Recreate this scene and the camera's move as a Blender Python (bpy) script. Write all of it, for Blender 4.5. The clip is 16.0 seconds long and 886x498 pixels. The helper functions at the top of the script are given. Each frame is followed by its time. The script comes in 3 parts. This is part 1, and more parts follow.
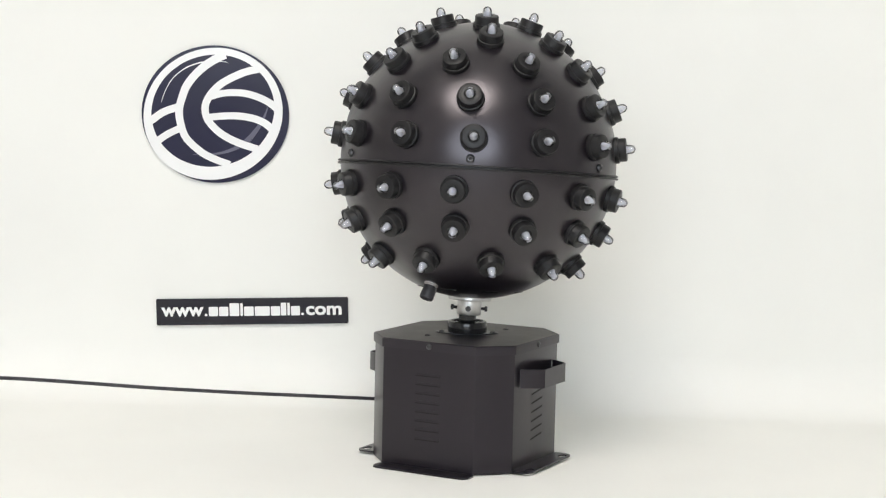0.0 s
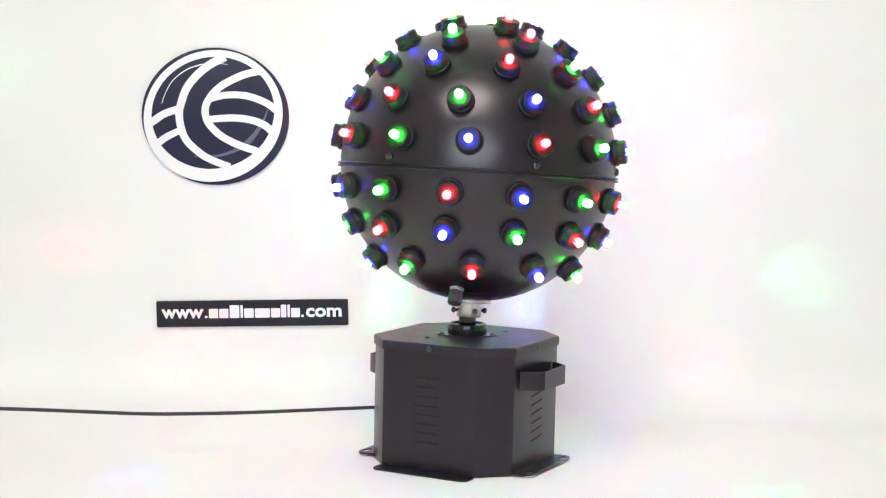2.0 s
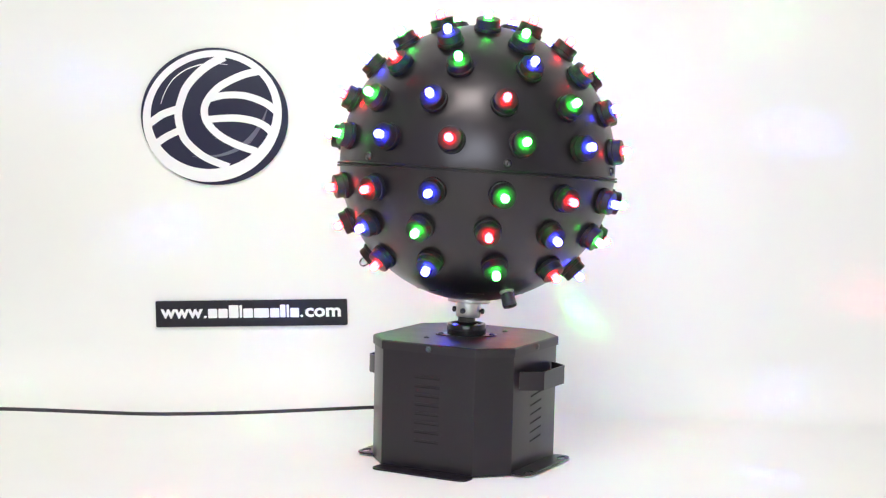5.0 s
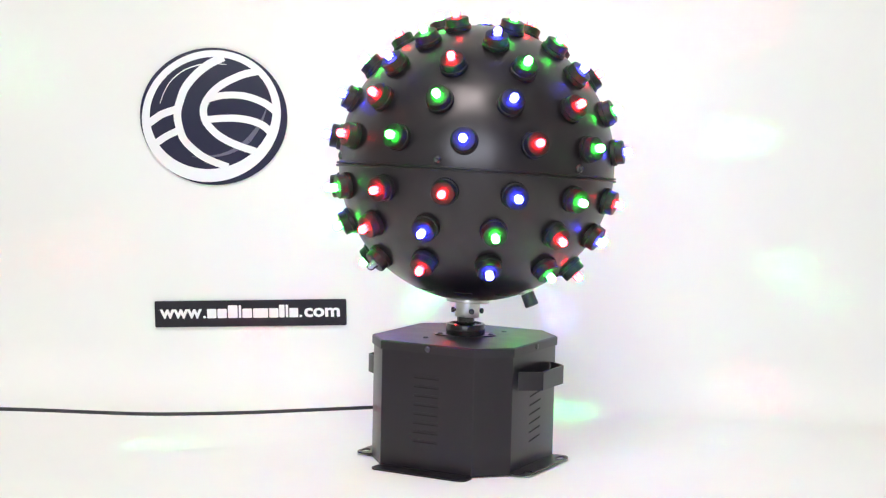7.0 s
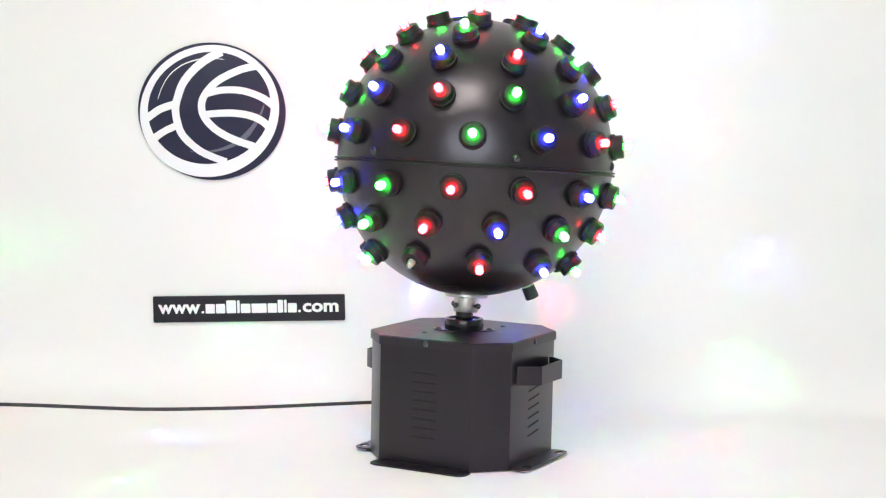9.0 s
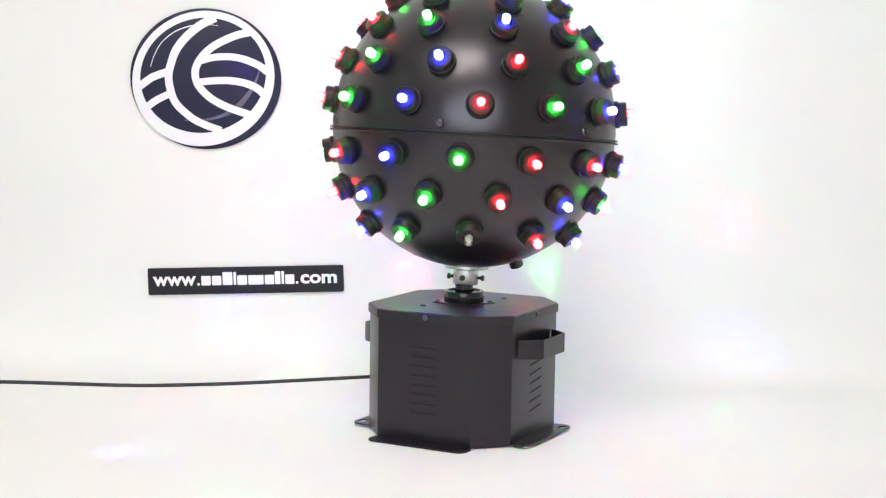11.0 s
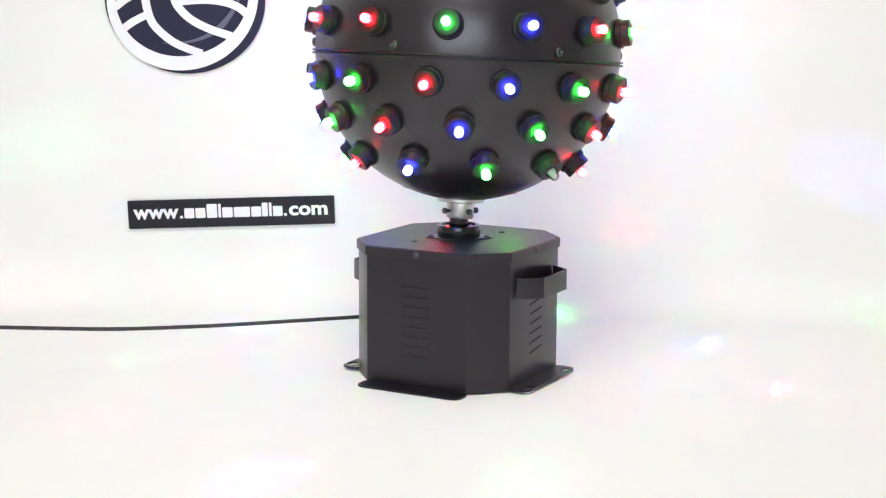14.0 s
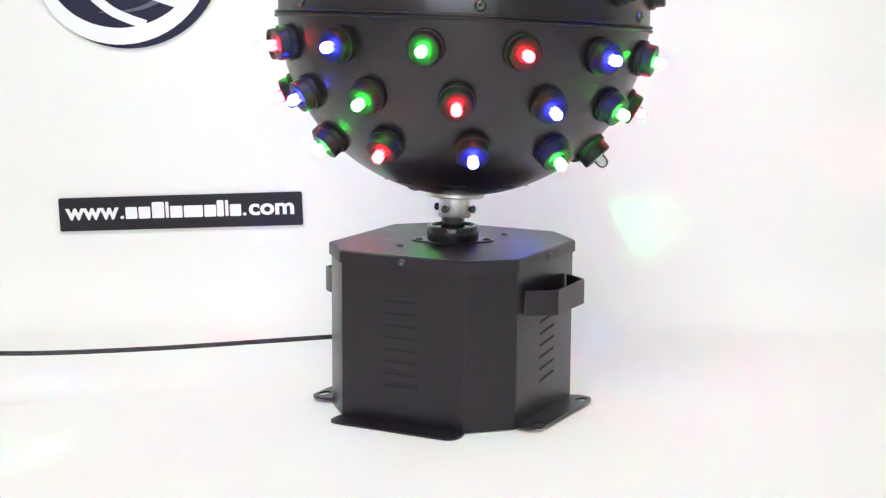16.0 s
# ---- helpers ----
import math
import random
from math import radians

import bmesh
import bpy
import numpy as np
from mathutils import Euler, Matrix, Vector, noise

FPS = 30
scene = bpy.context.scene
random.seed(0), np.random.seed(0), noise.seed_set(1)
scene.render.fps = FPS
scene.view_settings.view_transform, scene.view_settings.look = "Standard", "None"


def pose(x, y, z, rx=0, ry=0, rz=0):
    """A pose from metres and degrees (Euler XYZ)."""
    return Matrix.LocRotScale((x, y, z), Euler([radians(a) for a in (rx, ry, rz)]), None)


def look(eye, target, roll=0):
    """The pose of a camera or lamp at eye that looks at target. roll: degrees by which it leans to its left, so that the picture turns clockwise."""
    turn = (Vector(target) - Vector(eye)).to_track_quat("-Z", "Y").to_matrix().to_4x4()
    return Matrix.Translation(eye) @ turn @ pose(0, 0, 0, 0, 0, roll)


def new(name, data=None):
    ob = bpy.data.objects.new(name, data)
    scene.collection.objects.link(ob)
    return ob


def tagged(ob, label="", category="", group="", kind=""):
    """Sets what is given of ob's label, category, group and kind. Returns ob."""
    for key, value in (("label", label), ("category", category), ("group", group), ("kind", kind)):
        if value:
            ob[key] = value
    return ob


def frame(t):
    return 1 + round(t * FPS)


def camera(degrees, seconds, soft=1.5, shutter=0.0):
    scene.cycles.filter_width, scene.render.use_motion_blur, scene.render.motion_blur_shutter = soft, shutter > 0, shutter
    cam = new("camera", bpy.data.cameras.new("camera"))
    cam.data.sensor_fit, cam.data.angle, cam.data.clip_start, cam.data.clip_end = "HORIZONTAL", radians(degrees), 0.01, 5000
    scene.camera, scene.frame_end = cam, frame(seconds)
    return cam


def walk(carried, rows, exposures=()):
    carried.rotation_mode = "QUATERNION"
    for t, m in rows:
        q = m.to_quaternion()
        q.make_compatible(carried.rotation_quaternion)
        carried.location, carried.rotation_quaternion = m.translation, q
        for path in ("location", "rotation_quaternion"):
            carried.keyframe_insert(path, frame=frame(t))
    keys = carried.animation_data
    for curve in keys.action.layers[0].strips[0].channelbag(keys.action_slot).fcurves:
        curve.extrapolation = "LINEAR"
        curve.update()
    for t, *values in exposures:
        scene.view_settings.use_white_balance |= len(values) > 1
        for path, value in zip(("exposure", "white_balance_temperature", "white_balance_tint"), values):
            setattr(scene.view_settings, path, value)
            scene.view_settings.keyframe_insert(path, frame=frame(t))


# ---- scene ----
cam = camera(29.895, 16.0, soft=1.25)
PATH = [
    (0.0, pose(-0.0123, -1.8143, 0.3938, 84.700, -1.294, 0.636)),
    (0.5, pose(-0.0124, -1.8143, 0.3944, 84.684, -1.292, 0.632)),
    (1.0, pose(-0.0127, -1.8140, 0.3958, 84.701, -1.289, 0.628)),
    (1.5, pose(-0.0132, -1.8146, 0.3964, 84.689, -1.285, 0.616)),
    (2.0, pose(-0.0135, -1.8163, 0.3968, 84.692, -1.281, 0.599)),
    (2.5, pose(-0.0139, -1.8173, 0.3970, 84.687, -1.278, 0.588)),
    (3.0, pose(-0.0143, -1.8178, 0.3971, 84.684, -1.275, 0.575)),
    (3.5, pose(-0.0147, -1.8177, 0.3975, 84.676, -1.274, 0.566)),
    (4.0, pose(-0.0148, -1.8178, 0.3977, 84.672, -1.273, 0.559)),
    (6.5, pose(-0.0141, -1.8173, 0.3975, 84.675, -1.268, 0.515)),
    (7.0, pose(-0.0141, -1.8175, 0.3975, 84.679, -1.268, 0.519)),
    (7.5, pose(-0.0142, -1.8175, 0.3974, 84.680, -1.268, 0.518)),
    (8.0, pose(-0.0143, -1.8177, 0.3974, 84.680, -1.267, 0.514)),
    (8.5, pose(-0.0143, -1.8177, 0.3967, 84.667, -1.263, 0.502)),
    (9.0, pose(-0.0128, -1.8148, 0.3959, 84.540, -1.220, 0.502)),
    (11.5, pose(-0.0029, -1.7473, 0.4049, 82.619, -0.762, 0.745)),
    (12.0, pose(-0.0003, -1.7214, 0.4068, 81.978, -0.674, 0.770)),
    (12.5, pose(0.0073, -1.6941, 0.4026, 81.445, -0.664, 1.004)),
    (13.0, pose(0.0140, -1.6708, 0.4034, 80.938, -0.579, 1.176)),
    (13.5, pose(0.0176, -1.6497, 0.4059, 80.280, -0.392, 1.235)),
    (14.0, pose(0.0175, -1.6483, 0.4060, 80.206, -0.296, 1.212)),
    (14.5, pose(0.0208, -1.6272, 0.4022, 79.972, -0.364, 1.272)),
    (15.0, pose(0.0149, -1.5784, 0.3928, 80.086, -0.321, 1.027)),
    (15.5, pose(-0.0007, -1.4687, 0.3752, 80.244, -0.326, 0.428)),
    (16.0, pose(-0.0059, -1.3607, 0.3585, 80.315, -0.338, 0.154)),
]
EXPOSURES = [(0.0, -0.29), (0.5, -0.29), (0.7, -0.50), (9.0, -0.50), (12.0, -0.49), (16.0, -0.47)]
walk(cam, PATH, EXPOSURES)

# ---- light: a window behind the camera, a ceiling lamp ----
world = bpy.data.worlds.new("world")
scene.world = world
world.use_nodes = True
wn = world.node_tree.nodes
sky = wn.new("ShaderNodeTexSky")
sky.sky_type = "NISHITA"
sky.sun_disc = False
sky.sun_elevation = radians(40)
sky.sun_rotation = radians(150)
wn["Background"].inputs["Strength"].default_value = 0.1
world.node_tree.links.new(sky.outputs["Color"], wn["Background"].inputs["Color"])


def area_lamp(name, m, w, h, power, colour):
    data = bpy.data.lights.new(name, "AREA")
    data.shape, data.size, data.size_y, data.energy, data.color = "RECTANGLE", w, h, power, colour
    ob = new(name, data)
    ob.matrix_world = m
    return ob


area_lamp("ceiling_lamp_light", look((-0.42, -1.85, 2.90), (-0.42, -1.85, 0.0)), 1.4, 0.9, 81, (1.0, 0.935, 0.87))
area_lamp("window_light", look((-0.28, -3.27, 1.12), (-0.28, 0.0, 1.12)), 1.9, 1.12, 51, (0.85, 0.925, 1.0))

# ---- materials ----


def material(name):
    m = bpy.data.materials.new(name)
    m.use_nodes = True
    nt = m.node_tree
    return m, nt.nodes, nt.links, nt.nodes["Principled BSDF"]


def surface(name, colour, rough, metal=0.0, spread=0.1, scale=30.0, bump=0.0, bump_scale=900.0, rough_spread=0.08, spec=0.5, tint=None):
    """A solid surface: its colour and roughness vary softly at one scale, its relief at a finer one."""
    m, nodes, links, p = material(name)
    co = nodes.new("ShaderNodeTexCoord")
    n1 = nodes.new("ShaderNodeTexNoise")
    n1.inputs["Scale"].default_value, n1.inputs["Detail"].default_value = scale, 6
    links.new(co.outputs["Object"], n1.inputs["Vector"])
    ramp = nodes.new("ShaderNodeMapRange")
    ramp.inputs["From Min"].default_value, ramp.inputs["From Max"].default_value = 0.3, 0.7
    ramp.inputs["To Min"].default_value, ramp.inputs["To Max"].default_value = 1 - spread, 1 + spread
    links.new(n1.outputs["Fac"], ramp.inputs["Value"])
    mul = nodes.new("ShaderNodeVectorMath")
    mul.operation = "SCALE"
    mul.inputs[0].default_value = colour
    links.new(ramp.outputs["Result"], mul.inputs["Scale"])
    links.new(mul.outputs["Vector"], p.inputs["Base Color"])
    r2 = nodes.new("ShaderNodeMapRange")
    r2.inputs["From Min"].default_value, r2.inputs["From Max"].default_value = 0.3, 0.7
    r2.inputs["To Min"].default_value, r2.inputs["To Max"].default_value = rough - rough_spread, rough + rough_spread
    n2 = nodes.new("ShaderNodeTexNoise")
    n2.inputs["Scale"].default_value, n2.inputs["Detail"].default_value = scale * 2.7, 4
    links.new(co.outputs["Object"], n2.inputs["Vector"])
    links.new(n2.outputs["Fac"], r2.inputs["Value"])
    links.new(r2.outputs["Result"], p.inputs["Roughness"])
    p.inputs["Metallic"].default_value = metal
    p.inputs["Specular IOR Level"].default_value = spec
    if tint:
        p.inputs["Specular Tint"].default_value = (*tint, 1)
    if bump:
        n3 = nodes.new("ShaderNodeTexNoise")
        n3.inputs["Scale"].default_value, n3.inputs["Detail"].default_value = bump_scale, 3
        links.new(co.outputs["Object"], n3.inputs["Vector"])
        b = nodes.new("ShaderNodeBump")
        b.inputs["Strength"].default_value, b.inputs["Distance"].default_value = bump, 0.001
        links.new(n3.outputs["Fac"], b.inputs["Height"])
        links.new(b.outputs["Normal"], p.inputs["Normal"])
    return m


PAPER = surface("white_paper", (0.84, 0.84, 0.805), 0.75, spread=0.022, scale=3.5, bump=0.05, bump_scale=60)
WALL_PAINT = surface("white_wall_paint", (0.80, 0.80, 0.77), 0.6, spread=0.03, scale=5, bump=0.15, bump_scale=250)
# grey of the unseen room, set by how much light it should bounce
UNSEEN_ROOM = surface("unseen_room_grey", (0.50, 0.495, 0.485), 0.9, spread=0.05, scale=3, bump=0.1, bump_scale=80)
SATIN = surface("black_satin_paint", (0.0046, 0.0034, 0.0052), 0.315, spread=0.15, scale=14, rough_spread=0.02, spec=0.78, bump=1.0, bump_scale=15, tint=(1.0, 0.93, 0.99))
RIM = surface("black_rim_paint", (0.0060, 0.0048, 0.0064), 0.46, spread=0.15, scale=30, rough_spread=0.04, spec=0.55)
POWDER = surface("black_powder_coat", (0.0080, 0.0066, 0.0094), 0.31, spread=0.06, scale=20, rough_spread=0.015, bump=0.03, bump_scale=1300, spec=0.50, tint=(1.0, 0.93, 1.0))
LID_COAT = surface("black_lid_coat", (0.0090, 0.0074, 0.0104), 0.42, spread=0.06, scale=20, rough_spread=0.02, bump=0.03, bump_scale=1300, spec=0.55, tint=(1.0, 0.93, 1.0))
RUBBER = surface("black_rubber", (0.009, 0.0085, 0.0095), 0.44, spread=0.2, scale=60, bump=0.08, bump_scale=1500, spec=0.36)
GREY_CAP = surface("grey_black_bakelite", (0.022, 0.021, 0.025), 0.42, spread=0.2, scale=80)
GLOSS = surface("black_gloss_plastic", (0.012, 0.012, 0.013), 0.16, spread=0.2, scale=60)
STEEL = surface("brushed_steel", (0.66, 0.65, 0.64), 0.42, metal=1.0, spread=0.12, scale=80, bump=0.05, bump_scale=1200)
DARK_STEEL = surface("dark_screw_steel", (0.10, 0.10, 0.105), 0.32, metal=1.0, spread=0.2, scale=200)
# near-black for the shade inside openings, also on the ball within the globe
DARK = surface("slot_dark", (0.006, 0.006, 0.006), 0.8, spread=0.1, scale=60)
NAVY = surface("navy_gloss_film", (0.026, 0.026, 0.052), 0.14, spread=0.06, scale=12, rough_spread=0.04, spec=0.32)
SIGN_BLACK = surface("black_gloss_film", (0.014, 0.013, 0.020), 0.14, spread=0.1, scale=12, rough_spread=0.04, spec=0.35)
GREY_FILM = surface("grey_film", (0.13, 0.13, 0.18), 0.15, spread=0.05, scale=12, rough_spread=0.04)
WHITE_FILM = surface("white_gloss_film", (0.86, 0.86, 0.86), 0.2, spread=0.01, scale=12, rough_spread=0.04)
CABLE = surface("black_cable_sheath", (0.030, 0.029, 0.034), 0.33, spread=0.15, scale=90)


def clear_lens():
    """Clear epoxy of the small lamps: mostly clear, a little milky, with a glossy skin."""
    m, nodes, links, p = material("clear_epoxy")
    nodes.remove(p)
    out = nodes["Material Output"]
    clear = nodes.new("ShaderNodeBsdfTransparent")
    clear.inputs["Color"].default_value = (0.99, 0.99, 0.99, 1)
    thru = nodes.new("ShaderNodeBsdfTranslucent")
    thru.inputs["Color"].default_value = (0.9, 0.9, 0.92, 1)
    face = nodes.new("ShaderNodeBsdfDiffuse")
    face.inputs["Color"].default_value = (0.9, 0.9, 0.92, 1)
    milk = nodes.new("ShaderNodeMixShader")
    links.new(thru.outputs[0], milk.inputs[1])
    links.new(face.outputs[0], milk.inputs[2])
    mix = nodes.new("ShaderNodeMixShader")
    mix.inputs["Fac"].default_value = 0.09
    links.new(clear.outputs[0], mix.inputs[1])
    links.new(milk.outputs[0], mix.inputs[2])
    gl = nodes.new("ShaderNodeBsdfGlossy")
    gl.inputs["Roughness"].default_value = 0.06
    fr = nodes.new("ShaderNodeFresnel")
    fr.inputs["IOR"].default_value = 1.45
    mix2 = nodes.new("ShaderNodeMixShader")
    links.new(fr.outputs[0], mix2.inputs["Fac"])
    links.new(mix.outputs[0], mix2.inputs[1])
    links.new(gl.outputs[0], mix2.inputs[2])
    links.new(mix2.outputs[0], out.inputs["Surface"])
    return m


EPOXY = clear_lens()


def milky():
    """The small milky bead added inside a lens, which spreads the chip's light."""
    m, nodes, links, p = material("milky_bead")
    nodes.remove(p)
    thru, face, mix = nodes.new("ShaderNodeBsdfTranslucent"), nodes.new("ShaderNodeBsdfDiffuse"), nodes.new("ShaderNodeMixShader")
    for b in (thru, face):
        b.inputs["Color"].default_value = (0.86, 0.88, 0.98, 1)
    mix.inputs["Fac"].default_value = 0.55
    links.new(thru.outputs[0], mix.inputs[1])
    links.new(face.outputs[0], mix.inputs[2])
    clear, blend = nodes.new("ShaderNodeBsdfTransparent"), nodes.new("ShaderNodeMixShader")
    blend.inputs["Fac"].default_value = 0.7
    links.new(clear.outputs[0], blend.inputs[1])
    links.new(mix.outputs[0], blend.inputs[2])
    links.new(blend.outputs[0], nodes["Material Output"].inputs["Surface"])
    return m


MILKY = milky()


def glow(name, colour, strength):
    m, nodes, links, p = material(name)
    nodes.remove(p)
    e = nodes.new("ShaderNodeEmission")
    e.inputs["Color"].default_value, e.inputs["Strength"].default_value = (*colour, 1), strength
    links.new(e.outputs[0], nodes["Material Output"].inputs["Surface"])
    m.cycles.emission_sampling = "FRONT"
    return m


CHIP = {
    "R": glow("red_chip", (1.0, 0.03, 0.05), 3300000),
    "G": glow("green_chip", (0.06, 1.0, 0.13), 3200000),
    "B": glow("blue_chip", (0.10, 0.13, 1.0), 3300000),
}


def added_glow(name, colour, strength):
    """Added glow of a lens: it shines to all sides and passes the chip's beam."""
    m, nodes, links, p = material(name)
    nodes.remove(p)
    e, clear, mix = nodes.new("ShaderNodeEmission"), nodes.new("ShaderNodeBsdfTransparent"), nodes.new("ShaderNodeMixShader")
    e.inputs["Color"].default_value, e.inputs["Strength"].default_value = (*colour, 1), strength
    mix.inputs["Fac"].default_value = 0.5
    links.new(clear.outputs[0], mix.inputs[1])
    links.new(e.outputs[0], mix.inputs[2])
    links.new(mix.outputs[0], nodes["Material Output"].inputs["Surface"])
    return m


CORE = {
    "R": added_glow("red_core", (1.0, 0.0080, 0.0130), 330),
    "G": added_glow("green_core", (0.0260, 1.0, 0.0400), 350),
    "B": added_glow("blue_core", (0.0200, 0.0230, 1.0), 500),
}

# ---- mesh helpers ----


def mesh_of(name, bm, mat, smooth=True):
    me = bpy.data.meshes.new(name)
    bm.normal_update()
    bm.to_mesh(me)
    bm.free()
    me.materials.append(mat)
    if smooth:
        for f in me.polygons:
            f.use_smooth = True
    return me


def part(name, bm, mat, parent, label="", m=None, smooth=False, sharp=None):
    """One mesh object under a thing or a part."""
    me = mesh_of(name, bm, mat, smooth or sharp is not None)
    if sharp is not None:
        me.set_sharp_from_angle(angle=radians(sharp))
    ob = new(name, me)
    ob.parent = parent
    if m is not None:
        ob.matrix_basis = m
    if label:
        tagged(ob, label)
    return ob


def share(name, me, parent, m, label=""):
    ob = new(name, me)
    ob.parent = parent
    ob.matrix_basis = m
    if label:
        tagged(ob, label)
    return ob


def box(bm, x0, x1, y0, y1, z0, z1, bevel=0.0, m=None):
    r = bmesh.ops.create_cube(bm, size=1.0)
    vs = r["verts"]
    for v in vs:
        v.co = Vector(((x0 + x1) / 2 + v.co.x * (x1 - x0), (y0 + y1) / 2 + v.co.y * (y1 - y0), (z0 + z1) / 2 + v.co.z * (z1 - z0)))
    if bevel:
        es = list({e for v in vs for e in v.link_edges})
        b = bmesh.ops.bevel(bm, geom=es, offset=bevel, segments=2, affect="EDGES", profile=0.5)
        vs = list({v for f in b["faces"] for v in f.verts} | {v for v in vs if v.is_valid})
    if m is not None:
        for v in vs:
            v.co = m @ v.co
    return vs


def lathe(bm, profile, steps=24, m=None):
    """Turns (radius, height) pairs about z."""
    rings = []
    for r, z in profile:
        if r < 1e-6:
            co = Vector((0, 0, z))
            rings.append([bm.verts.new(m @ co if m is not None else co)])
            continue
        ring = []
        for k in range(steps):
            a = 2 * math.pi * k / steps
            co = Vector((r * math.cos(a), r * math.sin(a), z))
            ring.append(bm.verts.new(m @ co if m is not None else co))
        rings.append(ring)
    for a, b in zip(rings, rings[1:]):
        for k in range(steps):
            j = (k + 1) % steps
            q = [a[k % len(a)], a[j % len(a)], b[j % len(b)], b[k % len(b)]]
            u = []
            for v in q:
                if v not in u:
                    u.append(v)
            if len(u) > 2:
                bm.faces.new(u)


def prism(bm, outline, z0, z1):
    """A flat plate over an outline of (x, y) points."""
    lo = [bm.verts.new((x, y, z0)) for x, y in outline]
    hi = [bm.verts.new((x, y, z1)) for x, y in outline]
    bm.faces.new(lo[::-1])
    bm.faces.new(hi)
    for k in range(len(outline)):
        j = (k + 1) % len(outline)
        bm.faces.new((lo[k], lo[j], hi[j], hi[k]))


# ---- the room and the paper sweep ----
WALL_Y, WALL_SLOPE = 0.310, -0.018


def wall_at(x, z, out=0.0):
    """A point of the upright paper, out metres before it."""
    return Vector((x, WALL_Y + WALL_SLOPE * x - out, z))


WALL_TURN = math.degrees(math.atan(WALL_SLOPE))


def paper_sweep():
    """One white sheet: flat below, a soft bend, upright behind."""
    bm = bmesh.new()
    bend = 0.07
    profile = [(-1.7, 0.0), (-1.0, 0.0), (-0.6, 0.0), (-0.3, 0.0), (-0.1, 0.0)]
    for k in range(13):
        a = math.pi / 2 * k / 12
        profile.append((-bend + bend * math.sin(a), bend - bend * math.cos(a)))
    profile[5:5] = [(-bend - 0.02, 0.0)]
    profile += [(0.0, 0.2), (0.0, 0.5), (0.0, 0.9), (0.0, 1.5)]
    xs = [-0.66 + 0.1 * k for k in range(22)]
    grid = []
    for y, z in profile:
        row = []
        for x in xs:
            if x == xs[0]:
                x += 0.03 * max(0.0, z)
            wave = 0.0012 * noise.noise(Vector((x * 1.7, y * 2.0, z * 2.0))) * min(1.0, z / 0.3)
            row.append(bm.verts.new((x, WALL_Y + WALL_SLOPE * x * min(1, max(0, y + 1)) + y + wave, z)))
        grid.append(row)
    for a, b in zip(grid, grid[1:]):
        for k in range(len(xs) - 1):
            bm.faces.new((a[k], a[k + 1], b[k + 1], b[k]))
    for e in bm.edges:
        e.smooth = not e.is_boundary
    ob = new("backdrop", mesh_of("backdrop", bm, PAPER))
    sol = ob.modifiers.new("thickness", "SOLIDIFY")
    sol.thickness, sol.offset = 0.0006, -1
    ob.matrix_world = pose(0, 0, -0.0042)
    return tagged(ob, "white paper sweep curving from table level up the wall", "backdrop", kind="structure")


paper_sweep()


def slab(name, lims, mat, label, category):
    bm = bmesh.new()
    box(bm, *lims)
    ob = new(name, mesh_of(name, bm, mat, False))
    return tagged(ob, label, category, kind="structure")


# floor, ceiling and side walls are unseen, added to bounce light onto the set
slab("floor", (-2.3, 2.3, -3.3, 0.5, -0.1, -0.0052), UNSEEN_ROOM, "unseen floor added under the paper sweep, toned for bounce light", "floor")
slab("ceiling", (-2.3, 2.3, -3.3, 0.5, 3.0, 3.1), WALL_PAINT, "unseen white ceiling added to bounce light down", "ceiling")
slab("wall_north", (-2.29, 2.29, 0.0026, 0.15, -0.0052, 2.999), WALL_PAINT, "white painted wall behind the paper sweep", "wall").matrix_world = Matrix.Translation((0, WALL_Y, 0)) @ pose(0, 0, 0, 0, 0, WALL_TURN)
slab("wall_west", (-2.4, -2.3, -3.3, 0.5, -0.0052, 3.0), UNSEEN_ROOM, "unseen grey side wall added for bounce light", "wall")
slab("wall_east", (2.3, 2.4, -3.3, 0.5, -0.0052, 3.0), UNSEEN_ROOM, "unseen grey side wall added for bounce light", "wall")


def wall_with_opening():
    """The added, unseen wall behind the camera, with the opening of a window."""
    bm = bmesh.new()
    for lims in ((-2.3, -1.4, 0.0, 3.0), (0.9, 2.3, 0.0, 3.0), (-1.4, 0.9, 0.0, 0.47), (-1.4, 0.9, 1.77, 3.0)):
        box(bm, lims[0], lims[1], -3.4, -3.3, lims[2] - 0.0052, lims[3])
    ob = new("wall_south", mesh_of("wall_south", bm, UNSEEN_ROOM, False))
    tagged(ob, "unseen grey wall with a window opening, added for bounce light", "wall", kind="structure")


wall_with_opening()


def window_and_lamp():
    """The window in the wall behind the camera and the flat lamp under the ceiling."""
    win = tagged(new("window_1"), "white framed window with two clear panes", "window", kind="structure")
    win.matrix_world = pose(-0.25, -3.35, 1.12)
    for name, lims in (("window_frame", (-1.15, 1.15, 0.59, 0.65)), ("window_frame", (-1.15, 1.15, -0.65, -0.59)), ("window_frame", (-1.15, -1.09, -0.59, 0.59)), ("window_frame", (1.09, 1.15, -0.59, 0.59)), ("window_frame", (-0.03, 0.03, -0.59, 0.59))):
        bm = bmesh.new()
        box(bm, lims[0], lims[1], -0.03, 0.03, lims[2], lims[3], 0.004)
        part(name, bm, WHITE_FILM, win)
    lamp = tagged(new("ceiling_lamp"), "flat white ceiling lamp with a pale diffuser", "ceiling lamp")
    lamp.matrix_world = pose(-0.42, -1.85, 2.92)
    bm = bmesh.new()
    box(bm, -0.73, 0.73, -0.48, 0.48, 0.0, 0.08, 0.006)
    part("housing", bm, WHITE_FILM, lamp, "white sheet-metal housing")


window_and_lamp()

